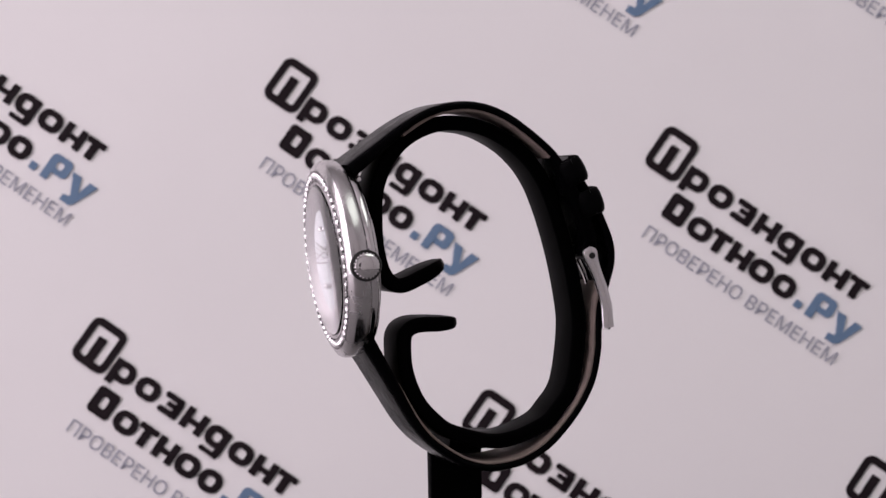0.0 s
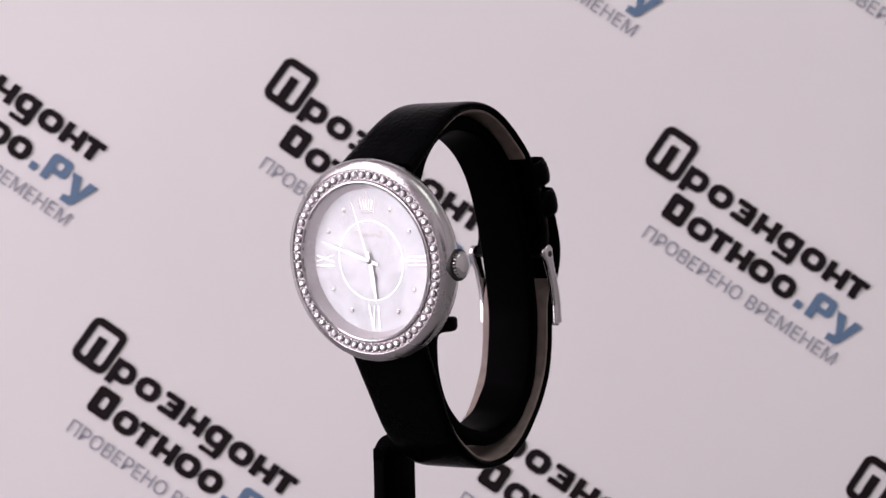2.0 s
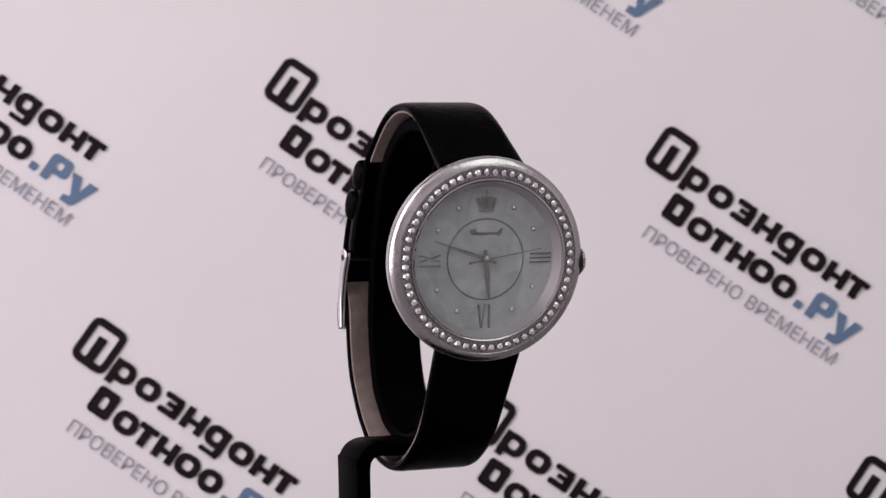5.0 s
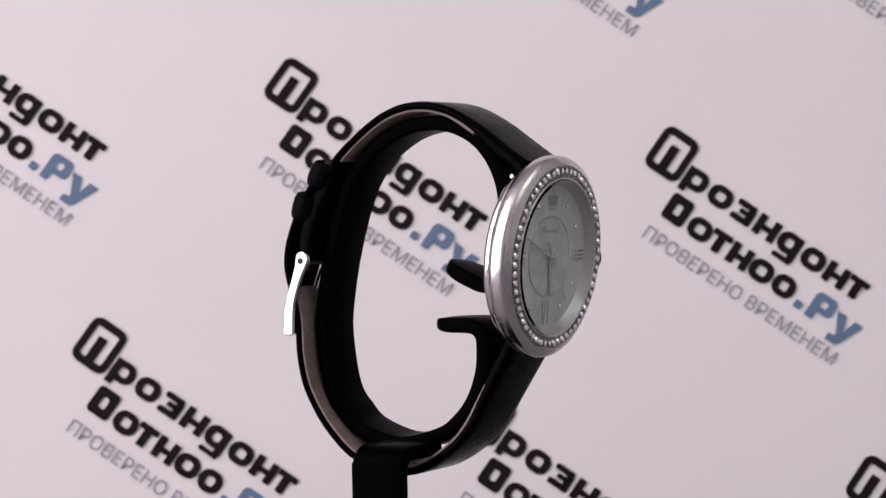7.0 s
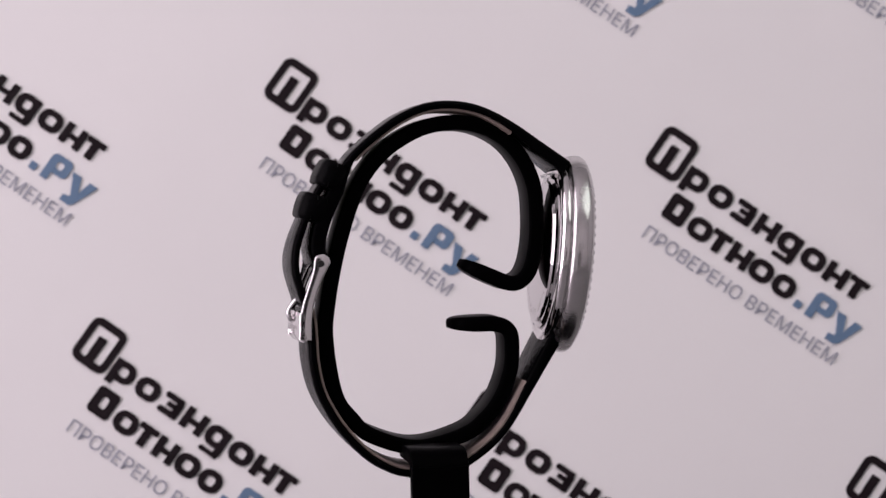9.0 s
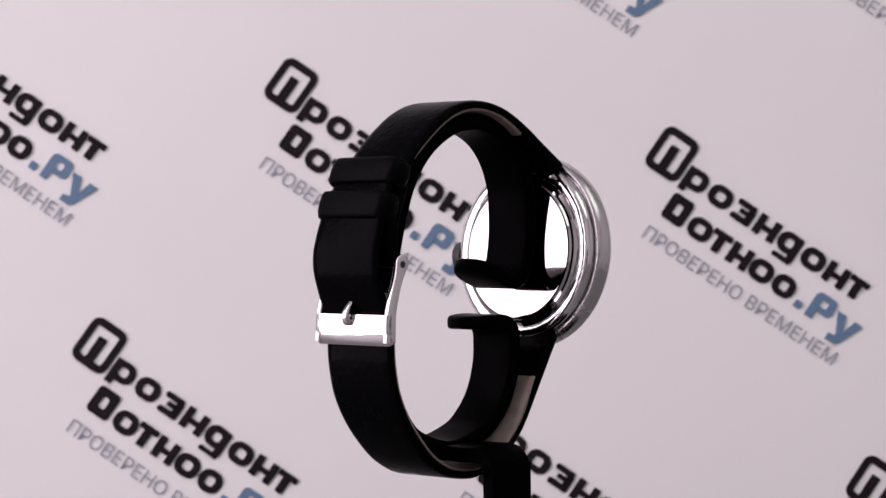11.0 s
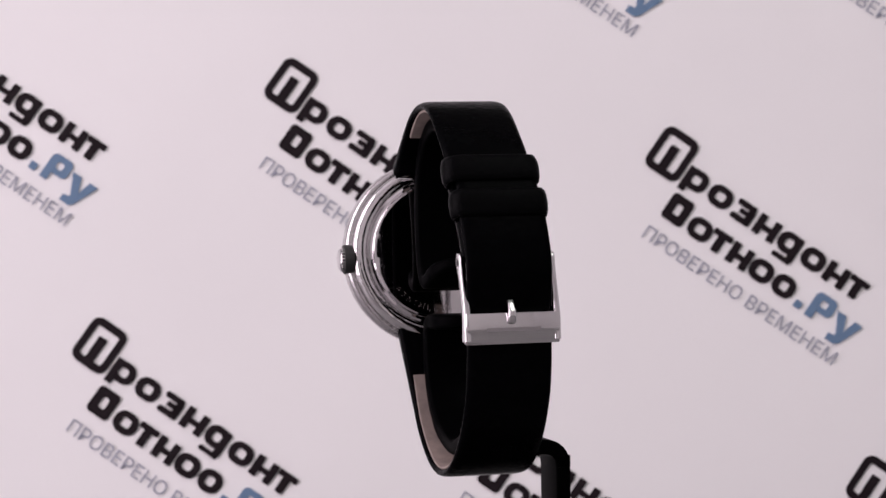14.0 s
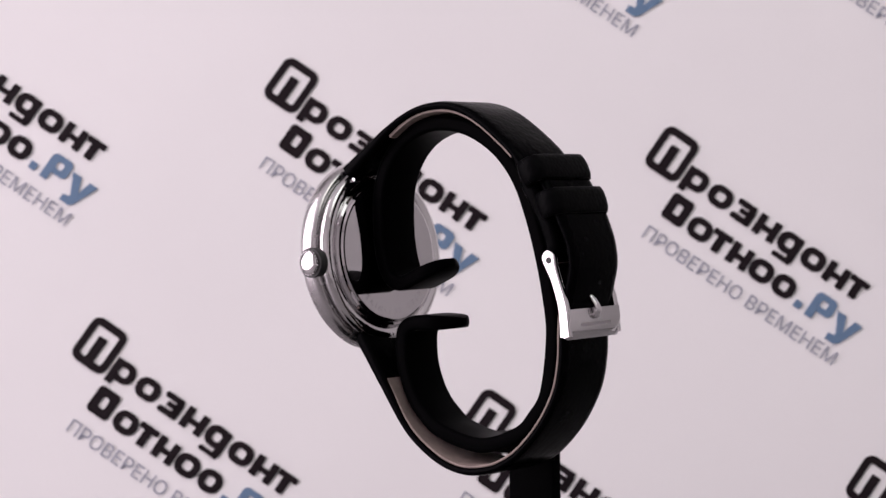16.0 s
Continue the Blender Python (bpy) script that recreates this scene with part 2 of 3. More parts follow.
def banner():
    b = tagged(new("banner"), "white printed backdrop sheet with tilted dark logos", "backdrop", kind="structure")
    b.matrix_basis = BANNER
    part("sheet", block(-0.36, 0.36, -0.149, 0.30, -0.004, -0.001), SHEET, b, smooth=0)
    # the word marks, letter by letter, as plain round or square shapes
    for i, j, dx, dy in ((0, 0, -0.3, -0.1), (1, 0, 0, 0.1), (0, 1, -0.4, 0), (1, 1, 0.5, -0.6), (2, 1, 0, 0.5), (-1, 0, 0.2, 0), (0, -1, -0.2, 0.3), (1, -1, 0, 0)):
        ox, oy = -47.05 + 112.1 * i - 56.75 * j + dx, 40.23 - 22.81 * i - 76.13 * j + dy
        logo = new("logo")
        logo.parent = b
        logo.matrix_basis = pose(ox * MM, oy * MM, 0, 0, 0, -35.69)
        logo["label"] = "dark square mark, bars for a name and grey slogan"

        def shape(outer, inner, material, name):
            f = lambda o: [(x * UNIT, -y * UNIT) for x, y in o]
            top = -0.0006 if inner else -0.00056
            bm = frame_plate(f(outer), f(inner), -0.001, top) if inner else plate(f(outer), -0.001, top)
            part(name, bm, material, logo, smooth=0)

        shape(rounded(-3, 68, -3, 84, 17), rounded(10, 55, 11, 70, 4), INK, "square_mark")
        shape(rounded(23, 40, 26, 72, 2), None, INK, "mark_bar")
        for x, w, kind in ((95, 45, "tail"), (147, 46, "ring"), (197, 40, "stack"), (246, 44, "link"), (294, 44, "hook"), (345, 46, "ring"), (394, 43, "link"), (436, 38, "tee")):
            word_block(shape, x - w / 2, x + w / 2, 36, 75, kind, INK)
        word_block(shape, 75, 119, 93, 144, "solid", INK)
        for x, w, kind in ((149, 46, "ring"), (190, 38, "tee"), (234, 42, "link"), (280, 46, "ring"), (328, 44, "ring")):
            word_block(shape, x - w / 2, x + w / 2, 105, 145, kind, INK)
        shape(rounded(359, 373, 131, 145, 2), None, BLUE, "blue_dot")
        word_block(shape, 384, 427, 95, 146, "flag", BLUE)
        shape([(431, 107), (449, 107), (460, 134), (467, 107), (484, 107), (464, 155), (457, 161), (438, 161), (438, 149), (449, 147), (450, 143)], None, BLUE, "word_block")
        cu = bpy.data.curves.new("slogan", "FONT")
        cu.body = "ПРОВЕРЕНО ВРЕМЕНЕМ"
        cu.size = 1.0
        cu.extrude = 0.0
        ob = new("slogan_text", cu)
        bpy.context.view_layer.update()
        me = bpy.data.meshes.new_from_object(ob.evaluated_get(bpy.context.evaluated_depsgraph_get()))
        bpy.data.objects.remove(ob)
        xs = [v.co.x for v in me.vertices]
        ys = [v.co.y for v in me.vertices]
        for v in me.vertices:
            fx = (v.co.x - min(xs)) / (max(xs) - min(xs))
            fy = (v.co.y - min(ys)) / (max(ys) - min(ys))
            v.co = ((70 + 404 * fx) * UNIT, (-195.5 + 26 * fy) * UNIT, -0.0006)
        me.materials.append(SLATE)
        so = new("slogan", me)
        so.parent = logo
    return b


def word_block(shape, x0, x1, y0, y1, kind, ink):
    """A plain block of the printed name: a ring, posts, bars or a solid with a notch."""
    t = 14.0
    xm, ym = (x0 + x1) / 2, (y0 + y1) / 2
    r = min(x1 - x0, y1 - y0) * 0.46
    name = "word_block"
    hole = rounded(x0 + t, x1 - t, y0 + 11.5, y1 - 11.5, 5)
    if kind in ("ring", "tail", "hook"):
        shape(rounded(x0, x1, y0, y1, r), hole, ink, name)
    if kind == "tail":
        shape(rounded(x0, x0 + t, y0 + 1, y1 + 10, 2), None, ink, name)
    elif kind == "hook":
        shape(rounded(x1 - t, x1, y0 + 1, y1 + 10, 4), None, ink, name)
        shape(rounded(x0 + 4, x1 - 2, y1 + 6, y1 + 15, 4), None, ink, name)
    elif kind == "stack":
        shape(rounded(x0, x1 - 2, y0, y0 + 11, 5), None, ink, name)
        shape(rounded(x0, x1, y1 - 11, y1, 5), None, ink, name)
        shape(rounded(x0 + 11, x1 - 4, ym - 5, ym + 4, 2), None, ink, name)
        shape(rounded(x1 - t, x1, y0 + 6, y1 - 6, 5), None, ink, name)
    elif kind == "link":
        shape(rounded(x0, x0 + t, y0, y1, 2), None, ink, name)
        shape(rounded(x1 - t, x1, y0, y1, 2), None, ink, name)
        shape(rounded(x0 + t - 1, x1 - t + 1, ym - 3, ym + 7, 1), None, ink, name)
    elif kind == "solid":
        shape(rounded(x0, x1, y0, y1, 8), rounded(x0 + 16, x1 - 15, y0 + 15, y1 - 15, 4), ink, name)
    elif kind == "flag":
        shape(rounded(x0, x1, y0, y0 + 35, 10), rounded(x0 + 15, x1 - 14, y0 + 11, y0 + 24, 4), ink, name)
        shape(rounded(x0, x0 + 15, y0 + 18, y1, 2), None, ink, name)
    elif kind == "tee":
        shape(rounded(x0, x1, y0, y0 + 11, 2), None, ink, name)
        shape(rounded(xm - 7.5, xm + 7.5, y0 + 9, y1, 2), None, ink, name)


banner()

# ---------------------------------------------------------------- the display stand
XC = -2.9           # the watch's middle plane, millimetres beside the turning axis

stand = tagged(new("display_stand"), "black acrylic C-shaped watch display stand on post", "display stand")


def build_stand():
    ring = spline([(-1.0, -13.8), (-6.2, -16.3), (-10.5, -17.8), (-13.3, -15.9), (-14.7, -11), (-15.0, -5), (-14.5, 0.3), (-12.4, 5.2), (-9.0, 8.9), (-4.4, 11.2),
                   (0.4, 11.8), (6.0, 10.8), (11.3, 8.0), (15.0, 4.6), (17.6, 0.8), (19.8, -4.5), (22.0, -12), (23.6, -20), (24.2, -27), (22.7, -37), (19.8, -41.6), (16.2, -44.8), (8.0, -47.2), (-0.8, -45.2),
                   (-5.0, -42.2), (-7.8, -38.6), (-9.6, -33.8), (-10.0, -29.6), (-9.6, -26.6), (-7.4, -25.2), (-3.0, -25.1), (1.4, -25.0)], 6)
    part("ring", mm(sweep(ring, XC + 0.8, 10.1, -1.4, 1.4, 0.7, 6.0)), STAND, stand)
    arm = spline([(-4.0, -47.8), (-11.0, -47.8), (-15.0, -47.8), (-17.1, -49.0), (-17.8, -51.6), (-17.8, -58.0), (-17.8, -146.0)], 8)
    bm = sweep(arm, 0, 10.3, -1.35, 1.35, 0.35)
    for v in bm.verts:
        v.co = Vector((v.co.y, v.co.x + 5.6, v.co.z))
    bmesh.ops.recalc_face_normals(bm, faces=bm.faces)
    part("post", mm(bm), STAND, stand)
    foot = lathe([(0, -150), (59, -150), (60, -149), (60, -146.5), (59, -145.6), (0, -145.6)], 72)
    part("foot", mm(foot), STAND, stand)


build_stand()

# ---------------------------------------------------------------- the watch
watch = tagged(new("wristwatch"), "steel ladies wristwatch with pearl dial, stone bezel and black leather strap", "wristwatch")
LEAN = 6.0
HEAD = Matrix.Translation((-2.5 * MM, -21.9 * MM, -12.8 * MM)) @ pose(0, 0, 0, 0, 0, -2.0) @ pose(0, 0, 0, 90 + LEAN, 0, 0)   # x to three o'clock, y to twelve, z out of the dial
DIAL = HEAD @ pose(0, 0, -0.5 * MM)


def build_head():
    body = lathe([(0, -4.4), (14.3, -4.4), (14.6, -4.62), (15.3, -4.7), (16.0, -4.6), (16.5, -4.3), (16.8, -3.8), (16.85, -3.3), (16.75, -2.95), (16.4, -2.85), (16.4, -1.6), (13.95, -1.6), (13.95, -1.9), (0, -1.9)], 128)
    part("case", mm(body), STEEL, watch, "polished round steel case", HEAD)
    back = lathe([(0, -5.7), (12.55, -5.7), (12.7, -5.69), (13.0, -5.6), (13.25, -5.2), (13.7, -5.1), (14.1, -4.85), (14.25, -4.5), (14.25, -4.35), (0, -4.35)], 128)
    back_ob = part("case_back", mm(back), MIRROR, watch, "mirror-polished steel case back", HEAD, smooth=12)
    bezel = lathe([(16.42, -2.7), (17.2, -2.78), (17.6, -2.66), (17.9, -2.3), (18.12, -1.6), (18.22, -0.8), (18.2, -0.1), (18.08, 0.3), (17.8, 0.72), (16.95, 1.2), (16.6, 1.36), (16.5, 1.3), (16.45, 0.95), (14.6, 0.95), (14.55, 1.4), (14.45, 1.6), (14.2, 1.68), (13.95, 1.5), (13.9, 0.9), (13.9, -1.58), (16.42, -1.58)], 128)
    bz = part("bezel", mm(bezel), SATIN, watch, "polished bezel set with clear stones", HEAD)
    part("setting_ring", mm(lathe([(14.6, 0.98), (16.45, 0.98), (16.45, 1.12), (14.6, 1.12)], 128)), SETTING, bz)
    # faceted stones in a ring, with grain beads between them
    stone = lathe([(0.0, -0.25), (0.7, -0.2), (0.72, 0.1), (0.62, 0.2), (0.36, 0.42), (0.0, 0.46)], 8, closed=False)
    # dark girdle, mirror facets, pale table: the stone's shade and glint by face colour
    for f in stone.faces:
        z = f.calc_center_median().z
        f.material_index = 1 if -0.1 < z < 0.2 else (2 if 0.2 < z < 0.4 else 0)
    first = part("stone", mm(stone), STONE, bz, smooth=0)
    first.data.materials.append(GIRDLE_SHADE)
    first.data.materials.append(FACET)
    bead = lathe([(0, 0.25), (0.15, 0.18), (0.2, 0.0), (0.2, -0.2)], 6, closed=False)
    first_bead = part("bead", mm(bead), STEEL, bz)
    n = 60
    for k in range(n):
        a = 360 * (k + 0.5) / n
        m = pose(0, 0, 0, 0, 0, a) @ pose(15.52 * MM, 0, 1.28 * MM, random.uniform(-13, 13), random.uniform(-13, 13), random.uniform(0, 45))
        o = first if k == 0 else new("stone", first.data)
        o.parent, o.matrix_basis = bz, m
        for r in (14.85, 16.2):
            mb = pose(0, 0, 0, 0, 0, a + 180 / n) @ pose(r * MM, 0, 1.25 * MM)
            ob = first_bead if k == 0 and r < 15 else new("bead", first_bead.data)
            ob.parent, ob.matrix_basis = bz, mb
    part("inner_ring", mm(lathe([(13.92, 1.3), (13.92, -0.5), (12.8, -0.5), (12.9, -0.38)], 128)), REHAUT, watch, "grey sloping ring round the dial", HEAD)
    dial = part("dial", mm(lathe([(0, 0.0), (12.95, 0.0), (12.95, -0.5), (0, -0.5)], 96)), PEARL, watch, "white mother-of-pearl dial", DIAL)
    part("dial_circle", mm(lathe([(7.0, 0.0), (7.03, 0.06), (7.25, 0.06), (7.28, 0.0)], 96)), MARK, dial)
    for h in (1, 2, 4, 5, 7, 8, 10, 11):
        a = radians(90 - 30 * h)
        m = pose(10.4 * MM * math.cos(a), 10.4 * MM * math.sin(a), 0)
        d = part("hour_stone", mm(lathe([(0, 0.32), (0.2, 0.28), (0.34, 0.12), (0.36, 0)], 10, closed=False)), STONE, dial, m=m, smooth=0)
        part("cup", mm(lathe([(0.36, 0.0), (0.36, 0.14), (0.46, 0.1), (0.48, 0.0)], 14)), MARK, d)

    def numeral(name, strokes, rot):
        bm = bmesh.new()
        for st in strokes:
            b2 = bar(*st, 0.0, 0.12)
            me = bpy.data.meshes.new("stroke")
            b2.to_mesh(me)
            b2.free()
            bm.from_mesh(me)
            bpy.data.meshes.remove(me)
        part(name, mm(bm), MARK, dial, m=pose(0, 0, 0, 0, 0, rot), smooth=0)

    # numerals at three, six and nine, each with its foot towards the middle or the rim as printed
    numeral("numeral_iii", [(dx, 8.4, dx, 12.4, 0.3) for dx in (-0.75, 0.0, 0.75)], -90)
    numeral("numeral_vi", [(-1.2, -8.0, -0.62, -12.2, 0.34), (0.02, -8.0, -0.5, -12.2, 0.2), (0.85, -8.0, 0.85, -12.2, 0.34)], 0)
    numeral("numeral_ix", [(-0.95, 8.4, -0.95, 12.4, 0.26), (-0.2, 8.4, 0.95, 12.4, 0.28), (0.95, 8.4, -0.2, 12.4, 0.18)], 90)
    # the crown emblem at twelve, as plain shapes
    em = part("emblem", mm(plate(rounded(-1.5, 1.5, 8.35, 8.8, 0.12), 0, 0.06)), ETCH, dial, "engraved crown emblem", smooth=0)
    crown_top = [(-1.45, 8.95), (1.45, 8.95), (1.75, 9.7), (2.12, 10.5), (1.72, 11.05), (1.2, 10.75), (0.95, 11.25), (0.45, 10.95), (0.0, 11.45), (-0.45, 10.95), (-0.95, 11.25), (-1.2, 10.75), (-1.72, 11.05), (-2.12, 10.5), (-1.75, 9.7)]
    part("emblem_cap", mm(plate(crown_top, 0, 0.05)), ETCH, em, smooth=0)
    for x in (-1.15, -0.55, 0.0, 0.55, 1.15):
        part("emblem_rib", mm(bar(x * 0.8, 9.1, x * 1.25, 10.7, 0.16, 0.05, 0.09)), MARK, em, smooth=0)
    part("emblem_tip", mm(bar(0, 11.4, 0, 12.35, 0.22, 0, 0.06)), ETCH, em, smooth=0)
    part("emblem_cross", mm(bar(-0.32, 11.95, 0.32, 11.95, 0.2, 0.0, 0.055)), ETCH, em, smooth=0)
    nb = part("name_bar", mm(plate([(-2.5, 4.3), (2.3, 4.25), (2.6, 4.75), (-2.2, 4.85)], 0, 0.03)), ETCH, dial, "engraved name as a slim bar", smooth=0)
    part("name_flourish", mm(plate([(-3.1, 4.9), (-2.6, 4.25), (-1.9, 4.3), (-1.75, 5.3), (-2.3, 5.5), (-2.9, 5.35)], 0, 0.026)), ETCH, nb, smooth=0)
    part("name_flourish", mm(plate([(2.1, 3.9), (2.7, 4.1), (3.15, 5.45), (2.75, 5.5), (2.3, 4.9)], 0, 0.026)), ETCH, nb, smooth=0)
    # glass
    g = part("crystal", mm(lathe([(0, 1.42), (13.86, 1.42), (13.86, 1.6), (13.6, 1.78), (13.3, 1.82), (0, 1.82)], 96)), CRYSTAL, watch, "clear flat watch glass", HEAD, smooth=20)
    g.visible_shadow = False

    # pointers
    def pointer(name, outline, h0, h1, deg, label):
        ob = part(name, mm(plate(outline, h0, h1)), POINTER, watch, label, DIAL @ pose(0, 0, 0, 0, 0, -deg), smooth=0)
        return ob

    pointer("hour_pointer", [(-0.3, -1.7), (0.3, -1.7), (0.3, 0), (0.46, 3.0), (0.1, 7.2), (-0.1, 7.2), (-0.46, 3.0), (-0.32, 0)], 0.28, 0.40, 174.1, "tapered steel hour pointer")
    minute = pointer("minute_pointer", [(-0.28, -2.0), (0.28, -2.0), (0.24, 0), (0.32, 3.4), (0.06, 10.6), (-0.06, 10.6), (-0.32, 3.4), (-0.24, 0)], 0.52, 0.64, 289.2, "tapered steel minute pointer")
    second = pointer("second_pointer", [(-0.22, -3.4), (0.22, -3.4), (0.1, -1.0), (0.1, 0), (0.05, 10.6), (-0.05, 10.6), (-0.1, 0), (-0.1, -1.0)], 0.76, 0.84, 51, "thin steel second pointer")
    part("hub", mm(lathe([(0, 1.0), (0.45, 0.95), (0.6, 0.8), (0.6, 0.0), (0, 0)], 20)), POINTER, watch, "", DIAL)
    # spring bar behind the upper strap end
    part("spring_bar", mm(lathe([(0, -7.6), (0.36, -7.6), (0.4, -7.5), (0.4, 7.5), (0.36, 7.6), (0, 7.6)], 16)), BUCKLE, watch, "", HEAD @ pose(0, 14.1 * MM, -5.0 * MM, 0, 90, 0))
    # winding crown with flutes
    turn_x = HEAD @ pose(16.95 * MM, -0.9 * MM, -1.9 * MM, 0, 90, 0)
    cw = part("crown", mm(lathe([(0, 2.5), (1.2, 2.46), (1.85, 2.32), (2.15, 2.08), (2.05, 1.95), (2.0, 0.8), (1.9, 0.6), (1.2, 0.5), (1.2, -0.6), (0, -0.6)], 48)), BUCKLE, watch, "fluted steel winding crown", turn_x)
    for k in range(22):
        part("flute", mm(block(1.95, 2.36, -0.15, 0.15, 0.85, 1.95, 0.06, 1)), SATIN, cw, m=pose(0, 0, 0, 0, 0, 360 * k / 22))
    # solid near-black ring, proud of the case, painting the shade round the crown
    tube = lathe([(1.2, 1.42), (2.75, 1.42), (2.82, 1.3), (2.8, -0.4), (1.2, -0.4)], 40)
    part("crown_shade_ring", mm(tube), DARK, watch, "near-black ring drawn for the shaded recess behind the crown", turn_x)
    # engraving along the lower rim of the case back
    words = "STAINLESS STEEL"
    for k, ch in enumerate(words):
        if ch == " ":
            continue
        a = radians((k - (len(words) - 1) / 2) * 7.2)
        cu = bpy.data.curves.new("engraving", "FONT")
        cu.body, cu.size, cu.align_x = ch, 1.6, "CENTER"
        tmp = new("engraving_text", cu)
        bpy.context.view_layer.update()
        me = bpy.data.meshes.new_from_object(tmp.evaluated_get(bpy.context.evaluated_depsgraph_get()))
        bpy.data.objects.remove(tmp)
        me.transform(S)
        me.materials.append(SATIN)
        o = new("engraved_letter", me)
        o.parent = back_ob
        o.matrix_basis = pose(0, 0, -5.72 * MM, 0, 180, 0) @ pose(11.7 * MM * math.sin(a), -11.7 * MM * math.cos(a), 0, 0, 0, math.degrees(a))
    return second, minute


second_pointer, minute_pointer = build_head()


def twist(bm):
    """The closed back of the strap sits slightly askew on the stand."""
    for v in bm.verts:
        w = min(1.0, max(0.0, v.co.y / 18))
        k = float(np.interp(v.co.z, [-50, -40, -12, -2], [0.0, 0.03, 0.03, -0.025]))
        v.co.y += (k * (v.co.x - XC) + float(np.interp(v.co.z, [-50, -30, -10, 0], [0.0, 0.1, 0.1, 0.0]))) * w
    return bm


def build_strap():
    upper = spline([(-20.9, 4.4), (-15.8, 8.0), (-10.4, 11.8), (-5.0, 14.6), (0.1, 15.7), (5.2, 15.4), (10.2, 13.5), (15.4, 9.9), (19.9, 5.8), (23.0, 1.0), (25.9, -5.0), (27.2, -10.0), (26.7, -13.6)], 7)
    lower = spline([(22.4, 5.4), (24.8, 1.8), (27.2, -2.5), (28.8, -6.0), (30.3, -10.4), (30.6, -14.4), (29.6, -18.6), (28.3, -23.0), (28.0, -27.1), (27.8, -31.0), (26.8, -36.1), (24.7, -40.6), (21.9, -44.6), (18.0, -48.6), (14.2, -51.0), (10.7, -52.2),
                    (5.5, -52.7), (0.3, -51.4), (-5.1, -48.0), (-9.1, -43.9), (-13.2, -37.4), (-16.2, -32.5), (-18.9, -28.2)], 7)
    def shift(pts):
        """Sideways lean of the strap along its length."""
        return lambda s: float(np.interp(s, [p[0] for p in pts], [XC + p[1] for p in pts]))

    lean_u = shift(((0, 0.7), (0.3, 1.05), (0.6, 1.3), (0.8, 1.1), (1.0, 0.0)))
    lean_l = shift(((0, 1.1), (0.12, 0.7), (0.3, -0.2), (0.5, -0.2), (0.8, 0.3), (1.0, 0.7)))
    wide_u = lambda s: 15.2 + 1.0 * max(0.0, 1 - s / 0.35)
    wide_l = lambda s: min(15.5, 13.0 + 30 * s) + 1.0 * max(0.0, (s - 0.85) / 0.15)
    # the end at the buckle is folded back on itself
    pad_u = lambda s: -1.5 - 1.2 * max(0.0, 1 - s / 0.22) - 1.5 * min(1.0, max(0.0, (s - 0.68) / 0.1))
    pad_l = lambda s: -1.5 - 1.2 * max(0.0, (s - 0.8) / 0.2)
    # outer faces lie on the left of both lines
    part("upper_strap", mm(twist(sweep(upper, lean_u, wide_u, pad_u, 0.0, 0.75, edge=1.9))), LEATHER, watch, "glossy black leather strap half")
    part("lower_strap", mm(twist(sweep(lower, lean_l, wide_l, pad_l, 0.0, 0.75, edge=1.9))), LEATHER, watch, "glossy black leather strap half")
    k0, k2 = int(len(upper) * 0.16), int(len(upper) * 0.66)
    part("upper_lining", mm(twist(sweep(upper[k0:k2], shift(((0, 0.8), (0.4, 1.1), (1.0, 1.3))), 13.9, lambda s: -1.95 - 0.35 * max(0.0, 1 - s / 0.2), -1.45, 0.2))), LINING, watch, "taupe leather strap lining")
    k1, k3 = int(len(lower) * 0.92), int(len(lower) * 0.275)
    part("lower_lining", mm(twist(sweep(lower[k3:k1], shift(((0, -0.2), (0.4, -0.2), (1.0, 0.3))), 14.6, lambda s: -1.95 - 0.3 * max(0.0, (s - 0.85) / 0.15), -1.45, 0.2))), LINING, watch, "taupe leather strap lining")

    def keeper(y, z, ang, deep, x, turn):
        """A soft loop round both strap layers; ang is the way its outer face looks."""
        bm = bmesh.new()
        outer, inner = [], []
        for h, e in ((-2.45, -0.45), (-2.25, -0.15), (-1.4, 0.05), (0.0, 0.12), (1.4, 0.05), (2.25, -0.15), (2.45, -0.45)):
            outer.append([bm.verts.new((px, py, h)) for px, py in rounded(-8.6 - e, 8.8 + e, -deep - e, 2.1 + e, 2.4)])
            inner.append([bm.verts.new((px, py, h)) for px, py in rounded(-7.7, 7.9, -deep + 0.8, 1.4, 0.4)])
        n = len(outer[0])
        for a, b in list(zip(outer, outer[1:])) + list(zip(inner[1:], inner)) + [(outer[-1], inner[-1]), (inner[0], outer[0])]:
            for k in range(n):
                bm.faces.new((a[k], a[(k + 1) % n], b[(k + 1) % n], b[k]))
        bmesh.ops.recalc_face_normals(bm, faces=bm.faces)
        m = Matrix.Translation(((XC + x) * MM, y * MM, z * MM)) @ pose(0, 0, 0, 0, 0, turn) @ pose(0, 0, 0, ang, 0, 0)
        part("keeper", mm(bm), LOOP, watch, "black leather strap keeper", m, smooth=60)

    keeper(22.9, 2.7, 26.5, 2.9, 1.3, -1.4)
    keeper(26.4, -3.1, 19.0, 2.9, 0.9, -1.4)


build_strap()


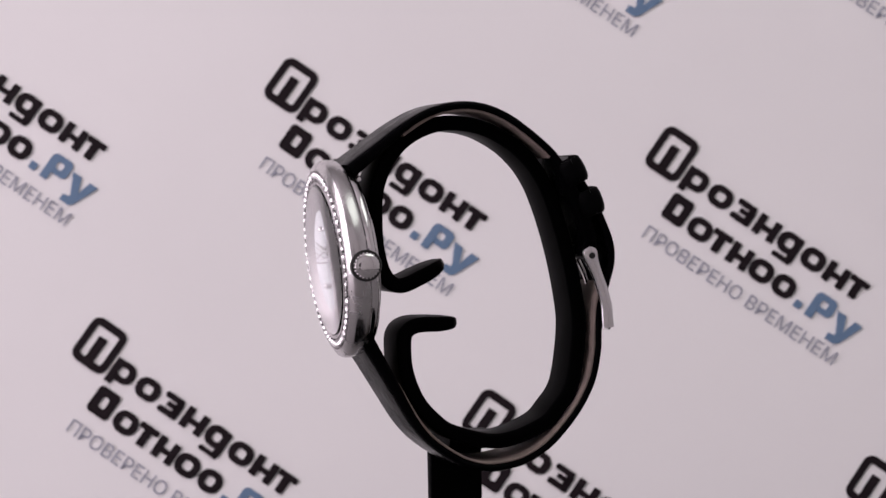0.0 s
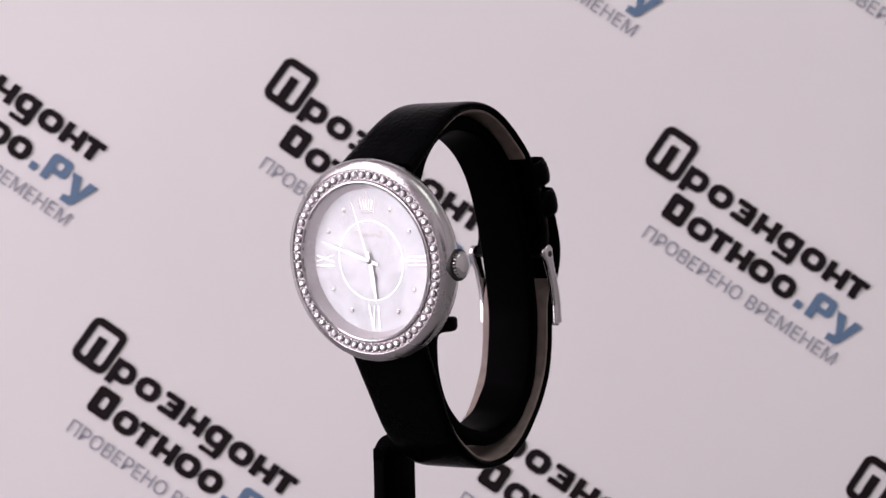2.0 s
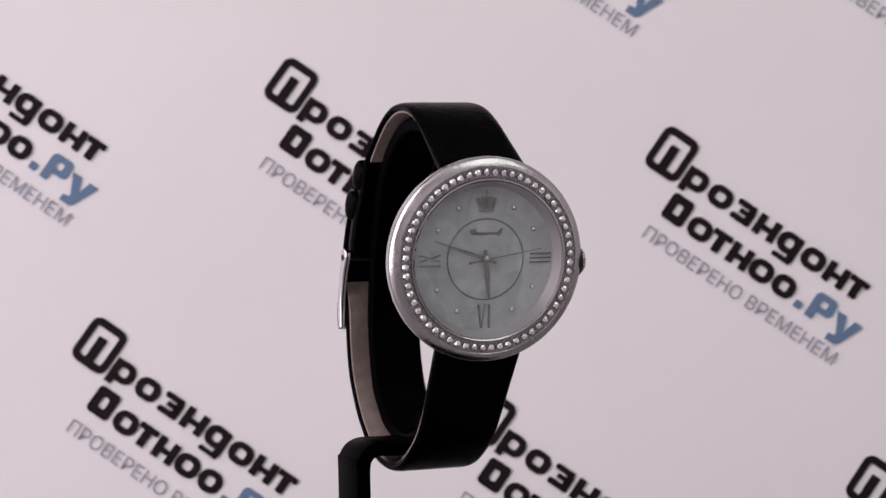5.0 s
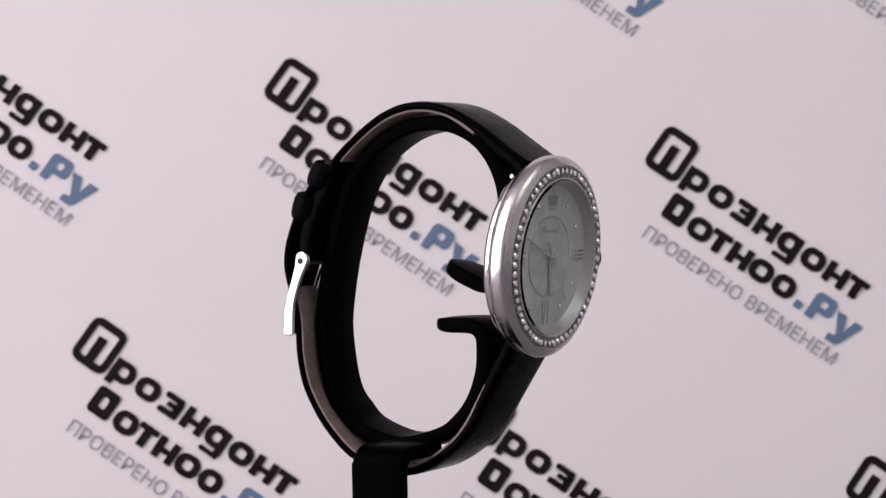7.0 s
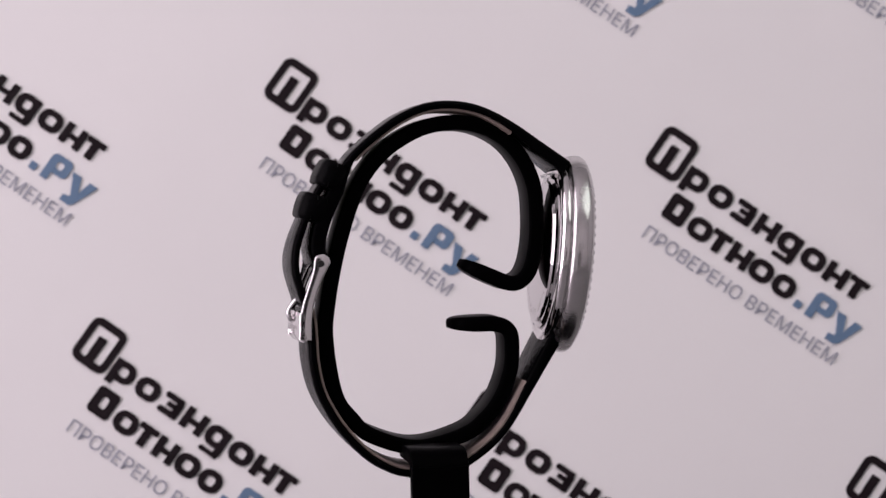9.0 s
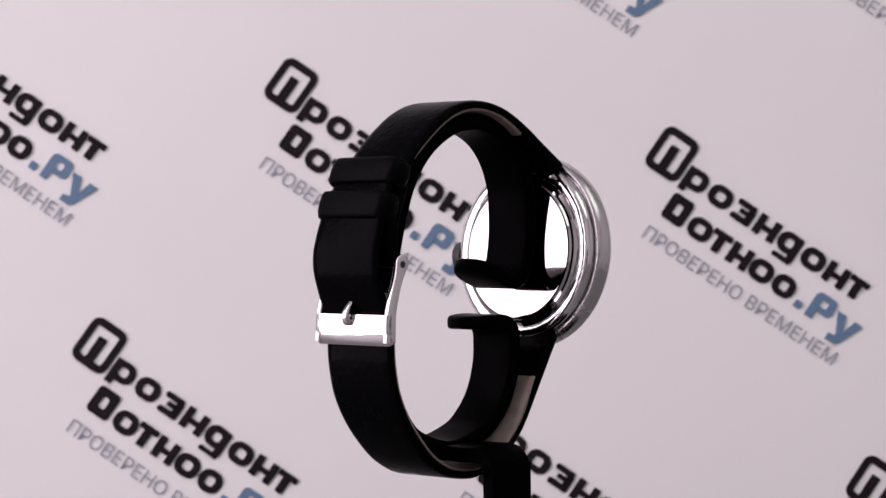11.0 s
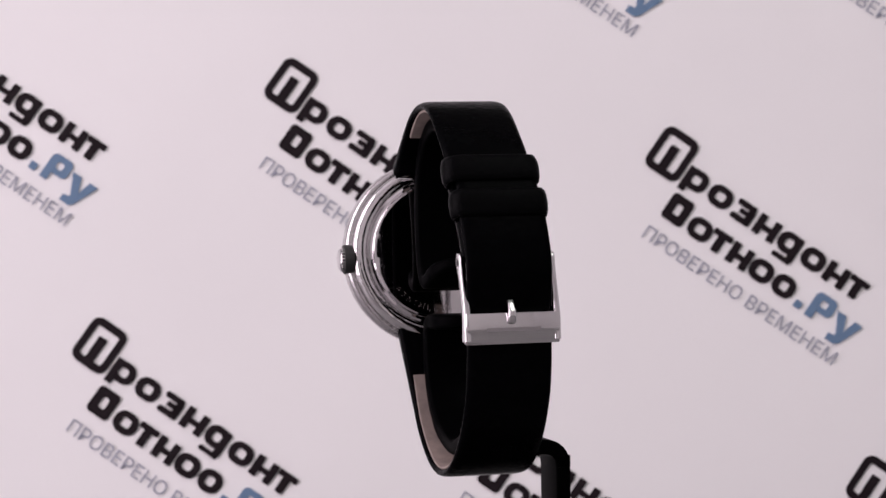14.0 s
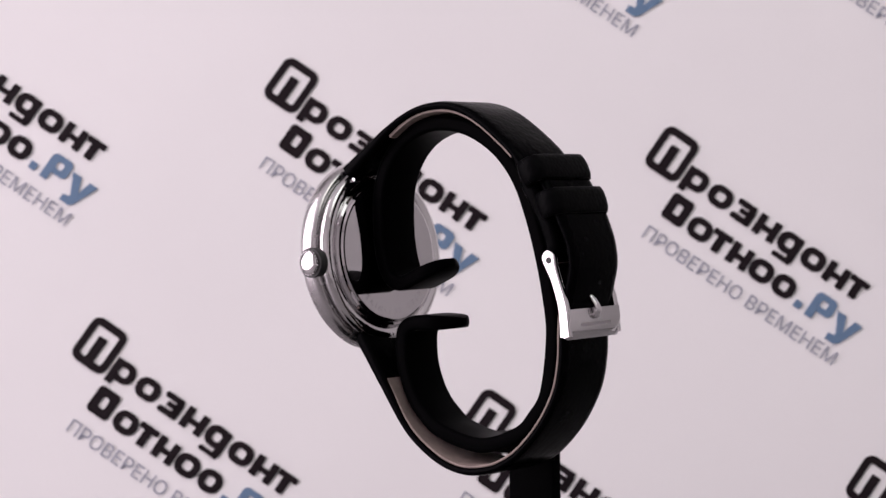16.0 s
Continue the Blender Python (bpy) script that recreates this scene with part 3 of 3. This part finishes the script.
def build_buckle():
    # side cheeks, curved from the hinge out to the end plate
    line = spline([(25.0, -11.5), (25.6, -13.9), (27.0, -17.6), (28.2, -21.8), (28.6, -26.7)], 10)
    b = part("buckle", mm(twist(sweep(spline([(29.2, -21.9), (29.4, -24.0), (29.2, -26.2), (28.7, -27.1)], 5), XC - 0.4, 17.3, -1.2, 0.3, 0.45))), BUCKLE, watch, "polished steel pin buckle")

    def broad(s):
        """Half breadth of a cheek: a round eye at the hinge, a slim neck, a fuller foot."""
        cap = math.sqrt(max(0.02, 1 - (1 - min(1.0, s / 0.1)) ** 2))
        return (0.92 + 0.66 * math.exp(-(s / 0.2) ** 2) + 0.25 * s * s) * cap

    for sx in (1, -1):
        part("cheek", mm(twist(sweep(line, XC - 0.3 + sx * 8.15, 1.2, lambda s: -broad(s), broad, 0.35))), BUCKLE, b)
        bm = lathe([(0, 0.0), (0.55, 0.0), (0.6, 0.12), (0.35, 0.15), (0.32, 0.06), (0, 0.06)], 20)
        part("rivet", mm(bm), DARK, b, m=Matrix.Translation(((XC - 0.3 + sx * 8.72) * MM, (25.6 + 0.25 * sx) * MM, -13.2 * MM)) @ pose(0, 0, 0, 0, 90 * sx, 0))
    bm = lathe([(0, -8.3), (0.65, -8.3), (0.65, 8.3), (0, 8.3)], 20)
    part("hinge_bar", mm(bm), DARK, b, m=Matrix.Translation(((XC - 0.3) * MM, 25.6 * MM, -13.2 * MM)) @ pose(0, 0, 0, 0, 0, 1.7) @ pose(0, 0, 0, 0, 90, 0))
    pin = spline([(26.0, -13.6), (27.4, -16.5), (28.4, -19.2), (29.6, -20.7), (30.35, -21.9), (30.2, -23.0), (29.7, -23.7)], 6)
    part("prong", mm(twist(sweep(pin, XC + 0.1, 1.5, -0.6, 0.5, 0.45, 0.6))), BUCKLE, b)
    part("name_bar", mm(twist(block(XC - 5.3, XC + 4.5, 29.62, 29.72, -25.0, -24.4))), SETTING, b, m=None, smooth=0)


build_buckle()


# ---------------------------------------------------------------- what moves
def motions():
    rows = []
    for k in range(33):
        t = 0.5 * k
        rows.append((t, pose(AXIS, 0, Z0, 0, 0, TURN * (t - FRONT))))
    walk(watch, rows)
    walk(stand, rows)
    walk(second_pointer, [(0.5 * k, DIAL @ pose(0, 0, 0, 0, 0, -31.5 * (0.5 * k - 2.45))) for k in range(33)])
    walk(minute_pointer, [(t, DIAL @ pose(0, 0, 0, 0, 0, -(289.2 + 0.525 * (t - 3.9)))) for t in (0.0, 4.0, 8.0, 12.0, 16.0)])


motions()
